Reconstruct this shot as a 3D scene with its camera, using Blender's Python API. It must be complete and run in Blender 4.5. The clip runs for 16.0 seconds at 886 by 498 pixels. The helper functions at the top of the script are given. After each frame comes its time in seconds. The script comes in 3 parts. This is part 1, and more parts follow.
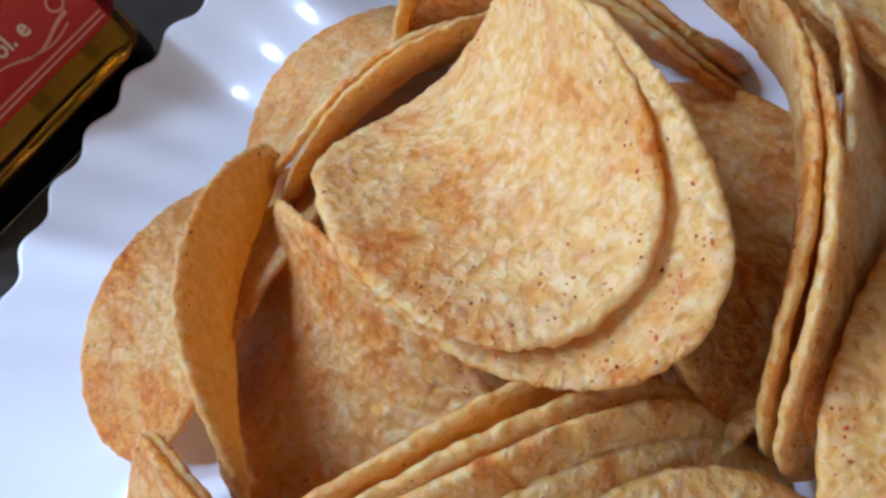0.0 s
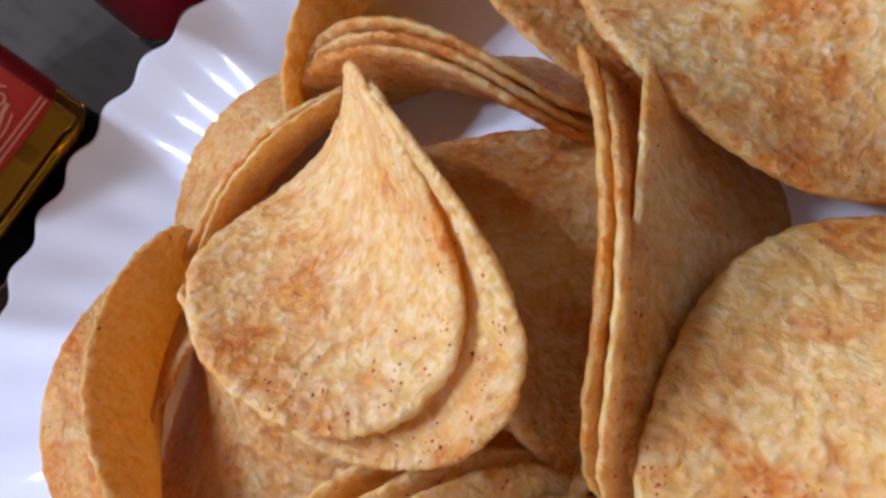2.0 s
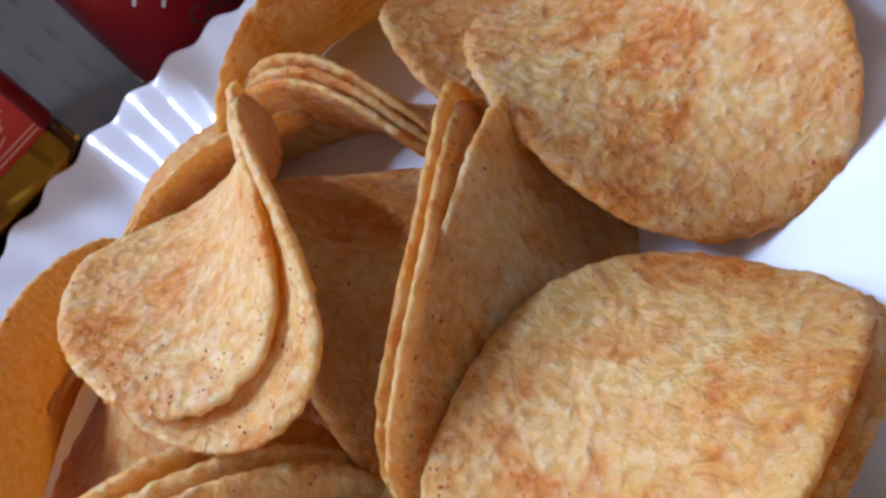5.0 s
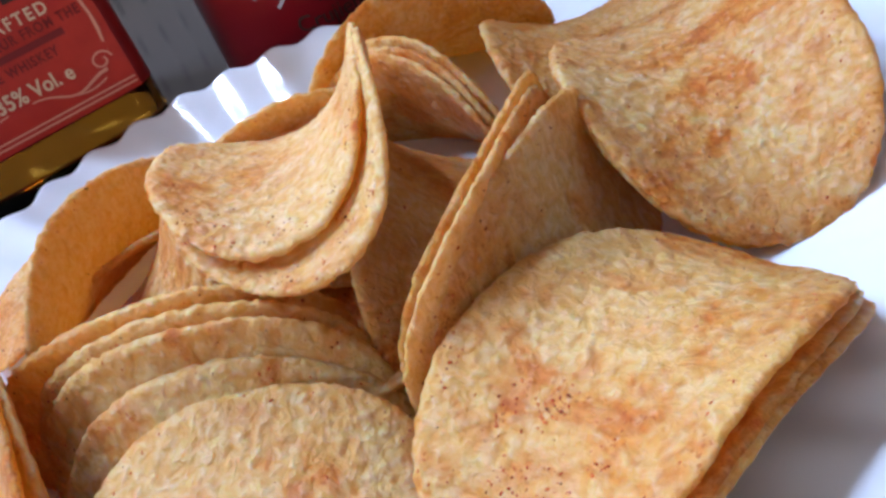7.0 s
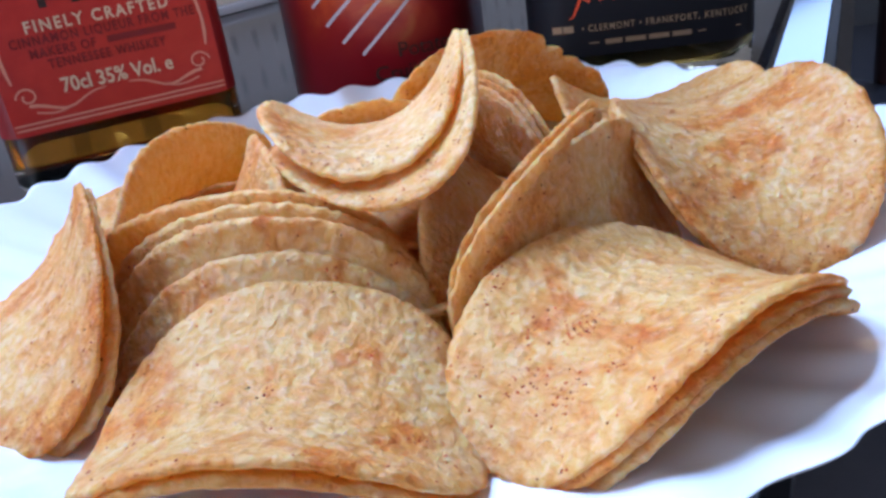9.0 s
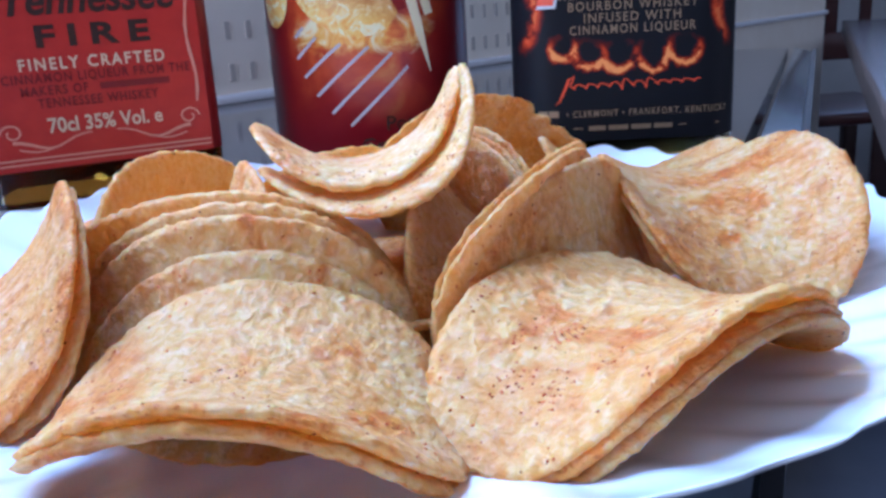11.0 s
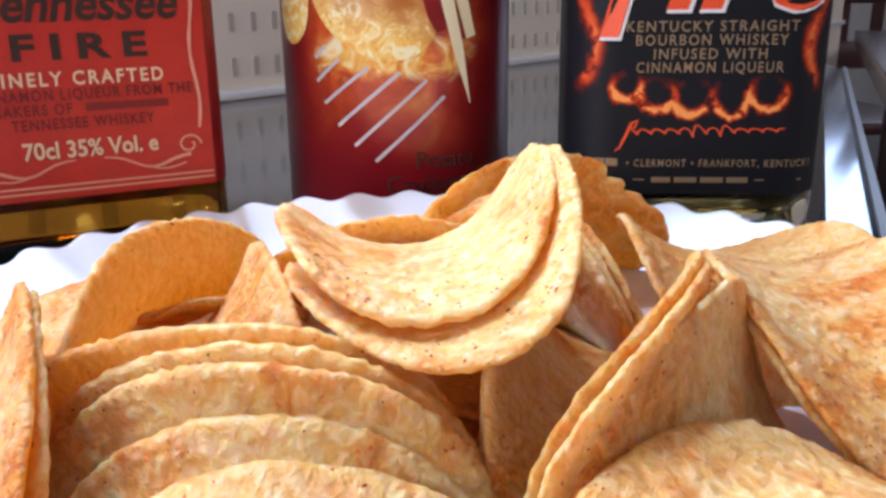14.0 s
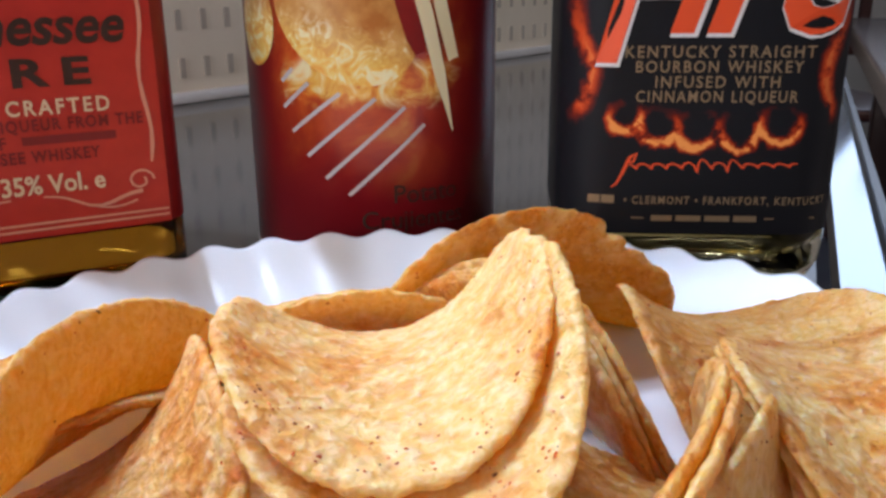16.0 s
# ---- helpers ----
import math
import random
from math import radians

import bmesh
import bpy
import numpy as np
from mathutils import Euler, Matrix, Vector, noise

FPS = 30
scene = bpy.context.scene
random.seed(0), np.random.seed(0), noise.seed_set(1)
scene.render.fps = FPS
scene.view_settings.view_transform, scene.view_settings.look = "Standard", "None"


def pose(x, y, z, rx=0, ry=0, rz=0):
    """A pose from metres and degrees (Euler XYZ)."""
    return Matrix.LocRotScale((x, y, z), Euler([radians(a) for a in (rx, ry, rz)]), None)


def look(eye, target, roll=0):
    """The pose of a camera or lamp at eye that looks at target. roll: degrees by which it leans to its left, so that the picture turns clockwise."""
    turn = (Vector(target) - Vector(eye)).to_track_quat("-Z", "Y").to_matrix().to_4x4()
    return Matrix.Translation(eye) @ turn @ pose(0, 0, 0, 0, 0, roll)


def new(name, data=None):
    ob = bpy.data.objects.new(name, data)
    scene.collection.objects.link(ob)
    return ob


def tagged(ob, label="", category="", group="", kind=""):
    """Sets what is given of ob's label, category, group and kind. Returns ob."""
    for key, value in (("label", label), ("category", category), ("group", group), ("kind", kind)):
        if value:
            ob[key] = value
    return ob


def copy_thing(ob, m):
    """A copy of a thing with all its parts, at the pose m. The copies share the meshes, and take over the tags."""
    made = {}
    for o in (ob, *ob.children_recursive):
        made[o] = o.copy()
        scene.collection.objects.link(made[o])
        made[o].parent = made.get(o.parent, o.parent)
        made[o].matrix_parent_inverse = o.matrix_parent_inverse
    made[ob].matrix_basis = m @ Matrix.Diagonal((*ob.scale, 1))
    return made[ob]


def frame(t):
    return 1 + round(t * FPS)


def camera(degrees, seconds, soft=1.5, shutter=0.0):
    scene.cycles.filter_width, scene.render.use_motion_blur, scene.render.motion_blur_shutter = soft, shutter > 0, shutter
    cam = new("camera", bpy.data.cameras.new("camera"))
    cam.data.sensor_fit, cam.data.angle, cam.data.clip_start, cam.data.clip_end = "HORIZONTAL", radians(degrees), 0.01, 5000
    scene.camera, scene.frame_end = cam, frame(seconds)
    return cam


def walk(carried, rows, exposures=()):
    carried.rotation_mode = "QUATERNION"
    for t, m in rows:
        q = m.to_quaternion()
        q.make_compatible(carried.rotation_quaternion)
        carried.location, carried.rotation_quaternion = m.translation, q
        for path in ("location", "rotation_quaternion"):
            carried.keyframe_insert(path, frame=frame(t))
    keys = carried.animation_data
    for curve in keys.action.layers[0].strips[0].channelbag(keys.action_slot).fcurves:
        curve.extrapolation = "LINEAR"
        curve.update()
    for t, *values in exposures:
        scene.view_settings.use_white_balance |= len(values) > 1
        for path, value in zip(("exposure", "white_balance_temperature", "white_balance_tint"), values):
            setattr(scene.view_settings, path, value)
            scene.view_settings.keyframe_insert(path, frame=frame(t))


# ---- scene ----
# metres; the table top is z = 0 and the plate's middle is the origin
cam = camera(54.02, 16.0, soft=3.0)
PATH = [
    (0, 0.00924, -0.08770, 0.12147, 16.530, -49.836, -37.153),
    (0.5, 0.01891, -0.08532, 0.12344, 20.513, -49.704, -43.463),
    (1, 0.02721, -0.08456, 0.12139, 22.009, -49.563, -46.319),
    (1.5, 0.03467, -0.08528, 0.12079, 22.105, -49.090, -47.112),
    (2, 0.04266, -0.08792, 0.12147, 22.783, -48.472, -48.289),
    (2.5, 0.05064, -0.09058, 0.11973, 23.251, -46.596, -48.849),
    (3, 0.05443, -0.09179, 0.11739, 23.418, -46.015, -49.022),
    (3.5, 0.05950, -0.09476, 0.11504, 23.439, -45.077, -48.648),
    (4, 0.06502, -0.09630, 0.11182, 23.992, -44.350, -48.687),
    (4.2, 0.06717, -0.09820, 0.11144, 23.980, -43.897, -48.530),
    (6.3, 0.05637, -0.12565, 0.09390, 16.504, -35.709, -28.384),
    (6.5, 0.05445, -0.12983, 0.09556, 16.207, -35.169, -26.904),
    (7, 0.05232, -0.13900, 0.09705, 15.097, -33.328, -23.578),
    (7.5, 0.04789, -0.14989, 0.09500, 13.390, -31.334, -19.037),
    (8, 0.04662, -0.15906, 0.09071, 12.270, -29.383, -15.081),
    (8.5, 0.04369, -0.16686, 0.08742, 11.418, -26.559, -11.500),
    (9, 0.03975, -0.17429, 0.08314, 10.959, -24.310, -8.687),
    (9.2, 0.03857, -0.17640, 0.08238, 10.515, -23.101, -7.379),
    (11.3, 0.03299, -0.17962, 0.06345, 7.605, -15.333, -3.198),
    (11.5, 0.03088, -0.17547, 0.06409, 7.656, -15.077, -2.873),
    (12, 0.02843, -0.16903, 0.06230, 6.956, -15.205, -1.865),
    (12.5, 0.02822, -0.16084, 0.06713, 6.301, -15.634, -1.453),
    (13, 0.02620, -0.15444, 0.07178, 6.518, -16.175, -1.479),
    (13.5, 0.02244, -0.14674, 0.07633, 6.788, -16.459, -1.274),
    (14, 0.01659, -0.13769, 0.07536, 6.850, -16.989, -0.744),
    (14.5, 0.01569, -0.13017, 0.07459, 6.642, -17.174, -0.347),
    (15, 0.01358, -0.12328, 0.07615, 6.490, -17.460, -0.349),
    (15.5, 0.01356, -0.11523, 0.07876, 5.920, -17.958, -0.341),
    (16, 0.01520, -0.11058, 0.08481, 5.883, -18.229, -0.452),
]
walk(cam, [(t, pose(x, y, z, 90 + pitch, 0, yaw) @ pose(0, 0, 0, 0, 0, roll)) for t, x, y, z, yaw, pitch, roll in PATH],
     exposures=[(0.0, -1.08, 5850, 16), (1.5, -1.00, 6400, 24), (4.2, -1.00, 6250, 29), (6.3, -0.92, 5300, 14), (7.0, -0.80, 5750, 20), (9.0, -0.66, 5150, 20), (11.3, -0.44, 4550, 20), (12.0, -0.42, 4500, 20), (12.6, -0.28, 4550, 20), (13.4, -0.14, 5750, 15), (14.0, -0.14, 6100, 21), (14.5, -0.30, 6000, 13), (15.0, -0.40, 6000, 10), (16.0, -0.54, 6450, 17)])

# ---- light: a bright room by day, windows behind the bottles, two added fills ----
world = bpy.data.worlds.new("daylight")
scene.world = world
world.use_nodes = True
wn = world.node_tree
sky = wn.nodes.new("ShaderNodeTexSky")
sky.sky_type, sky.sun_disc = "NISHITA", False
sky.sun_elevation, sky.sun_rotation = radians(38), radians(-40)
wn.links.new(sky.outputs["Color"], wn.nodes["Background"].inputs["Color"])
wn.nodes["Background"].inputs["Strength"].default_value = 0.10


def area_lamp(name, centre, target, w, h, power, colour):
    lamp = bpy.data.lights.new(name, "AREA")
    lamp.shape, lamp.size, lamp.size_y, lamp.energy, lamp.color = "RECTANGLE", w, h, power, colour
    ob = new(name, lamp)
    ob.matrix_world = look(centre, target)
    return ob


for along in (-0.57, -0.32, -0.04):
    for up, power in ((0.62, 5.0), (1.10, 8.6)):
        area_lamp("window_light_bay", (-0.275 + 0.574 * along, 0.498 + 0.819 * along, up), (0.0, 0.0, 0.0), 0.040, 0.14, power, (0.62, 0.79, 1.0))
area_lamp("window_light_far", (1.35, 3.40, 0.75), (0.4, 0.0, 0.0), 1.8, 1.3, 20, (0.62, 0.78, 1.0))
# added fill from the front left for the crisp fronts; no window there
area_lamp("fill_light_south", (-1.50, -2.05, 0.80), (0, 0, 0.0), 1.7, 1.1, 54, (0.96, 0.97, 0.96))

# warm fill added from the right to brighten the dado; wall_east has no window
area_lamp("fill_light_east", (3.25, -0.35, 0.95), (0, 0.1, 0.0), 1.5, 1.2, 19, (1.0, 0.96, 0.90))


# ---- materials ----


def material(name, base=(0.8, 0.8, 0.8), rough=0.5, metal=0.0, spec=0.5):
    m = bpy.data.materials.new(name)
    m.use_nodes = True
    b = m.node_tree.nodes["Principled BSDF"]
    b.inputs["Base Color"].default_value = (*base, 1)
    b.inputs["Roughness"].default_value = rough
    b.inputs["Metallic"].default_value = metal
    b.inputs["Specular IOR Level"].default_value = spec
    return m, m.node_tree, b


def node(nt, kind, **values):
    n = nt.nodes.new(kind)
    for key, value in values.items():
        n.inputs[key.replace("_", " ")].default_value = value
    return n


def ramp(nt, source, stops):
    n = nt.nodes.new("ShaderNodeValToRGB")
    while len(n.color_ramp.elements) < len(stops):
        n.color_ramp.elements.new(0.5)
    for e, (p, c) in zip(n.color_ramp.elements, stops):
        e.position, e.color = p, (*c, 1)
    nt.links.new(source, n.inputs["Fac"])
    return n.outputs["Color"]


def mixed(nt, fac, a, b, mode="MIX"):
    n = nt.nodes.new("ShaderNodeMix")
    n.data_type, n.blend_type = "RGBA", mode
    for sock, v in ((n.inputs[0], fac), (n.inputs[6], a), (n.inputs[7], b)):
        if isinstance(v, bpy.types.NodeSocket):
            nt.links.new(v, sock)
        else:
            sock.default_value = v if isinstance(v, (int, float)) else (*v, 1)
    return n.outputs[2]


def maths(nt, op, a, b=0.0):
    n = nt.nodes.new("ShaderNodeMath")
    n.operation = op
    for sock, v in zip(n.inputs, (a, b)):
        if isinstance(v, bpy.types.NodeSocket):
            nt.links.new(v, sock)
        else:
            sock.default_value = v
    return n.outputs[0]


def bumped(nt, b, height, strength, distance):
    n = node(nt, "ShaderNodeBump", Strength=strength, Distance=distance)
    nt.links.new(height, n.inputs["Height"])
    nt.links.new(n.outputs["Normal"], b.inputs["Normal"])
    return n


def crisp_material():
    """Fried potato dough: pale blistered dough, orange seasoning rubbed into drifts and creases, red and dark grains."""
    m, nt, b = material("fried_potato", rough=0.56, spec=0.3)
    tc = nt.nodes.new("ShaderNodeTexCoord")
    oi = nt.nodes.new("ShaderNodeObjectInfo")
    shift = nt.nodes.new("ShaderNodeVectorMath")
    shift.operation = "ADD"
    push = nt.nodes.new("ShaderNodeVectorMath")
    push.operation = "SCALE"
    push.inputs[0].default_value = (1.7, 0.9, 2.3)
    nt.links.new(oi.outputs["Random"], push.inputs["Scale"])
    nt.links.new(tc.outputs["Object"], shift.inputs[0])
    nt.links.new(push.outputs[0], shift.inputs[1])
    at = shift.outputs[0]
    drawn = nt.nodes.new("ShaderNodeMapping")
    drawn.inputs["Scale"].default_value = (1.0, 0.58, 1.0)
    drawn.inputs["Rotation"].default_value = (0, 0, radians(14))
    nt.links.new(at, drawn.inputs["Vector"])

    def tex(kind, scale, where=at, **kw):
        n = node(nt, kind, Scale=scale, **kw)
        nt.links.new(where, n.inputs["Vector"])
        return n

    patchy = tex("ShaderNodeTexNoise", 38.0, Detail=4.0, Roughness=0.6, Distortion=0.5)
    drift = tex("ShaderNodeTexNoise", 95.0, drawn.outputs[0], Detail=6.0, Roughness=0.66, Distortion=0.9)
    crease = tex("ShaderNodeTexNoise", 400.0, drawn.outputs[0], Detail=4.0, Roughness=0.6, Distortion=1.0)
    mottle = tex("ShaderNodeTexNoise", 560.0, Detail=3.0, Roughness=0.55, Distortion=0.6)
    blister = tex("ShaderNodeTexVoronoi", 560.0)
    blister.feature = "SMOOTH_F1"
    blister.inputs["Smoothness"].default_value = 0.8
    fine = tex("ShaderNodeTexNoise", 1500.0, Detail=2.0)
    jitter = nt.nodes.new("ShaderNodeVectorMath")
    jitter.operation = "MULTIPLY_ADD"
    jitter.inputs[1].default_value = (0.0014, 0.0014, 0.0014)
    nt.links.new(fine.outputs["Color"], jitter.inputs[0])
    nt.links.new(at, jitter.inputs[2])
    grain = node(nt, "ShaderNodeTexVoronoi", Scale=1250.0)
    grain2 = node(nt, "ShaderNodeTexVoronoi", Scale=400.0)
    for g in (grain, grain2):
        nt.links.new(jitter.outputs[0], g.inputs["Vector"])
    dough = ramp(nt, mottle.outputs["Fac"], [(0.32, (0.77, 0.445, 0.12)), (0.48, (0.85, 0.595, 0.235)), (0.62, (0.91, 0.725, 0.41))])
    spice = ramp(nt, crease.outputs["Fac"], [(0.34, (0.54, 0.14, 0.020)), (0.50, (0.73, 0.285, 0.050)), (0.66, (0.84, 0.46, 0.11))])
    much = maths(nt, "ADD", maths(nt, "MULTIPLY", drift.outputs["Fac"], 0.82), maths(nt, "MULTIPLY", patchy.outputs["Fac"], 0.42))
    much = maths(nt, "ADD", much, maths(nt, "MULTIPLY", maths(nt, "SUBTRACT", oi.outputs["Random"], 0.5), 0.07))
    rim = nt.nodes.new("ShaderNodeSeparateXYZ")
    nt.links.new(tc.outputs["UV"], rim.inputs[0])
    much = maths(nt, "ADD", much, maths(nt, "MULTIPLY", rim.outputs["Y"], 0.075))
    where = ramp(nt, much, [(0.54, (0, 0, 0)), (0.63, (0.5, 0.5, 0.5)), (0.71, (1, 1, 1))])
    colour = mixed(nt, where, dough, spice)
    # blister tops stay bare and pale
    bare = ramp(nt, blister.outputs["Distance"], [(0.10, (0.75, 0.75, 0.75)), (0.40, (0, 0, 0))])
    colour = mixed(nt, maths(nt, "MULTIPLY", bare, mottle.outputs["Fac"]), colour, (0.93, 0.79, 0.51))
    # thin rubbed-in lines along the creases
    vein = ramp(nt, crease.outputs["Fac"], [(0.36, (0.6, 0.6, 0.6)), (0.45, (0, 0, 0))])
    colour = mixed(nt, maths(nt, "MULTIPLY", vein, maths(nt, "MULTIPLY", patchy.outputs["Fac"], 1.2)), colour, (0.62, 0.25, 0.06))
    # seasoning grains gather in the drifts and along the rim
    near = maths(nt, "LESS_THAN", grain.outputs["Distance"], 0.36)
    thick_on = maths(nt, "ADD", maths(nt, "MULTIPLY", much, 5.0), maths(nt, "MULTIPLY", maths(nt, "POWER", rim.outputs["X"], 10.0), 0.28))
    rare = maths(nt, "GREATER_THAN", maths(nt, "ADD", grain.outputs["Color"], thick_on), 4.12)
    colour = mixed(nt, maths(nt, "MULTIPLY", maths(nt, "MULTIPLY", near, rare), 0.75), colour, (0.44, 0.07, 0.02))
    near2 = maths(nt, "LESS_THAN", grain2.outputs["Distance"], 0.13)
    rare2 = maths(nt, "GREATER_THAN", grain2.outputs["Color"], 0.94)
    colour = mixed(nt, maths(nt, "MULTIPLY", maths(nt, "MULTIPLY", near2, rare2), 0.8), colour, (0.06, 0.024, 0.012))
    # the fried rim is yellower, unevenly so
    reach = maths(nt, "ADD", rim.outputs["X"], maths(nt, "MULTIPLY", drift.outputs["Fac"], 0.16))
    pale = ramp(nt, reach, [(1.0, (0, 0, 0)), (1.09, (0.45, 0.45, 0.45))])
    colour = mixed(nt, pale, colour, (0.82, 0.58, 0.21))
    tone = ramp(nt, oi.outputs["Random"], [(0.0, (0.97, 0.88, 0.72)), (0.45, (0.99, 0.95, 0.86)), (1.0, (1.0, 1.0, 0.98))])
    colour = mixed(nt, 1.0, colour, tone, "MULTIPLY")
    nt.links.new(colour, b.inputs["Base Color"])
    b.inputs["Subsurface Weight"].default_value = 0.35
    b.inputs["Subsurface Radius"].default_value = (0.0030, 0.0013, 0.0004)
    b.inputs["Subsurface Scale"].default_value = 1.0
    h = maths(nt, "ADD", maths(nt, "MULTIPLY", blister.outputs["Distance"], -0.55), maths(nt, "MULTIPLY", mottle.outputs["Fac"], 0.55))
    h = maths(nt, "ADD", h, maths(nt, "ADD", maths(nt, "MULTIPLY", crease.outputs["Fac"], 0.75), maths(nt, "MULTIPLY", fine.outputs["Fac"], 0.10)))
    bump = bumped(nt, b, h, 0.8, 0.0012)
    # thin dough lets warm light through
    glow = node(nt, "ShaderNodeBsdfTranslucent", Color=(0.97, 0.56, 0.07, 1))
    nt.links.new(bump.outputs["Normal"], glow.inputs["Normal"])
    blend = node(nt, "ShaderNodeMixShader", Fac=0.40)
    nt.links.new(b.outputs[0], blend.inputs[1])
    nt.links.new(glow.outputs[0], blend.inputs[2])
    nt.links.new(blend.outputs[0], nt.nodes["Material Output"].inputs["Surface"])
    return m


CRISP = crisp_material()


def seasoning_material():
    m, nt, b = material("paprika", rough=0.7, spec=0.2)
    geo = nt.nodes.new("ShaderNodeNewGeometry")
    nt.links.new(ramp(nt, geo.outputs["Random Per Island"], [(0.0, (0.08, 0.025, 0.010)), (0.06, (0.36, 0.06, 0.014)), (0.5, (0.58, 0.11, 0.022)), (1.0, (0.72, 0.25, 0.06))]), b.inputs["Base Color"])
    return m


SEASONING = seasoning_material()


def china():
    m, nt, b = material("white_china", (0.80, 0.81, 0.84), 0.13)
    tc = nt.nodes.new("ShaderNodeTexCoord")
    n = node(nt, "ShaderNodeTexNoise", Scale=22.0, Detail=2.0)
    nt.links.new(tc.outputs["Object"], n.inputs["Vector"])
    nt.links.new(ramp(nt, n.outputs["Fac"], [(0.3, (0.83, 0.86, 0.91)), (0.7, (0.87, 0.89, 0.93))]), b.inputs["Base Color"])
    b.inputs["Coat Weight"].default_value = 0.4
    b.inputs["Coat Roughness"].default_value = 0.05
    bumped(nt, b, n.outputs["Fac"], 0.15, 0.002)
    return m


CHINA = china()


def grained(name, a, c, scale, rough, stretch=(1, 1, 1), bump=0.2, spec=0.5):
    m, nt, b = material(name, a, rough, spec=spec)
    tc = nt.nodes.new("ShaderNodeTexCoord")
    mp = nt.nodes.new("ShaderNodeMapping")
    mp.inputs["Scale"].default_value = stretch
    nt.links.new(tc.outputs["Object"], mp.inputs["Vector"])
    n = node(nt, "ShaderNodeTexNoise", Scale=scale, Detail=5.0, Roughness=0.6)
    nt.links.new(mp.outputs[0], n.inputs["Vector"])
    nt.links.new(ramp(nt, n.outputs["Fac"], [(0.3, a), (0.7, c)]), b.inputs["Base Color"])
    bumped(nt, b, n.outputs["Fac"], bump, 0.001)
    return m


def paper(name, a, c, rough=0.45):
    return grained(name, a, c, 160.0, rough, bump=0.05)


GLASSTOP = grained("smoked_glass", (0.030, 0.026, 0.024), (0.05, 0.043, 0.038), 6.0, 0.09, bump=0.01)
BEVEL = material("polished_bevel", (0.50, 0.58, 0.66), 0.10, 1.0)[0]
DARKEDGE = material("dark_edge", (0.012, 0.012, 0.014), 0.3)[0]
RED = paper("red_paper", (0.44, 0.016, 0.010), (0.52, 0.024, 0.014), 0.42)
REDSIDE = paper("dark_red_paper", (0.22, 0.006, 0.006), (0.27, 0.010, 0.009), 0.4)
INK = material("dark_ink", (0.035, 0.010, 0.006), 0.5)[0]
REDINK = material("dark_red_ink", (0.20, 0.006, 0.008), 0.5)[0]
CREAM = material("cream_ink", (0.72, 0.52, 0.34), 0.45)[0]
PINKLINE = material("pale_line", (0.72, 0.30, 0.20), 0.45)[0]
BRONZE = material("bronze_ink", (0.30, 0.205, 0.115), 0.4, 0.3)[0]
ORANGE = material("orange_ink", (0.85, 0.09, 0.02), 0.4)[0]
WHITE = material("white_ink", (0.8, 0.8, 0.82), 0.4)[0]
WALL = grained("painted_wall", (0.62, 0.58, 0.52), (0.68, 0.64, 0.58), 9.0, 0.8)
DADO = grained("cream_dado", (0.80, 0.72, 0.60), (0.87, 0.80, 0.69), 12.0, 0.5)
DADOMARK = material("dado_mark", (0.50, 0.45, 0.39), 0.6)[0]
GLOSSWOOD = grained("glossy_dark_wood", (0.085, 0.055, 0.045), (0.13, 0.085, 0.065), 7.0, 0.22, (6, 1, 1), 0.03)
FLOOR = grained("glossy_floor", (0.20, 0.20, 0.24), (0.27, 0.27, 0.31), 3.0, 0.16, bump=0.02)
DARKWOOD = grained("dark_red_wood", (0.035, 0.010, 0.008), (0.07, 0.02, 0.015), 14.0, 0.35, (1, 1, 0.1))
CEIL = grained("white_ceiling", (0.75, 0.74, 0.72), (0.8, 0.79, 0.77), 4.0, 0.9)


def clear_glass(name, colour, rough=0.02):
    m, nt, b = material(name, colour, rough)
    b.inputs["Transmission Weight"].default_value = 1.0
    b.inputs["IOR"].default_value = 1.47
    return m


GLASS = clear_glass("bottle_glass", (0.93, 0.95, 0.92))
AMBER = clear_glass("amber_liquor", (0.62, 0.29, 0.026))
PALE = clear_glass("pale_liquor", (0.88, 0.74, 0.36))

# ---- builders ----


def part(name, bm, mat, parent=None, label="", smooth=True):
    me = bpy.data.meshes.new(name)
    bm.to_mesh(me)
    bm.free()
    for p in me.polygons:
        p.use_smooth = smooth
    me.materials.append(mat)
    ob = new(name, me)
    ob.parent = parent
    return tagged(ob, label)


def empty(name, m, label, category, group="", kind=""):
    ob = new(name)
    ob.empty_display_size = 0.01
    ob.matrix_world = m
    return tagged(ob, label, category, group, kind)


def box(size, centre=(0, 0, 0), bevel=0.0, segments=2):
    bm = bmesh.new()
    bmesh.ops.create_cube(bm, size=1.0, matrix=Matrix.Translation(centre) @ Matrix.Diagonal((*size, 1)))
    if bevel:
        bmesh.ops.bevel(bm, geom=bm.edges[:], offset=bevel, segments=segments, affect="EDGES", profile=0.5)
    return bm


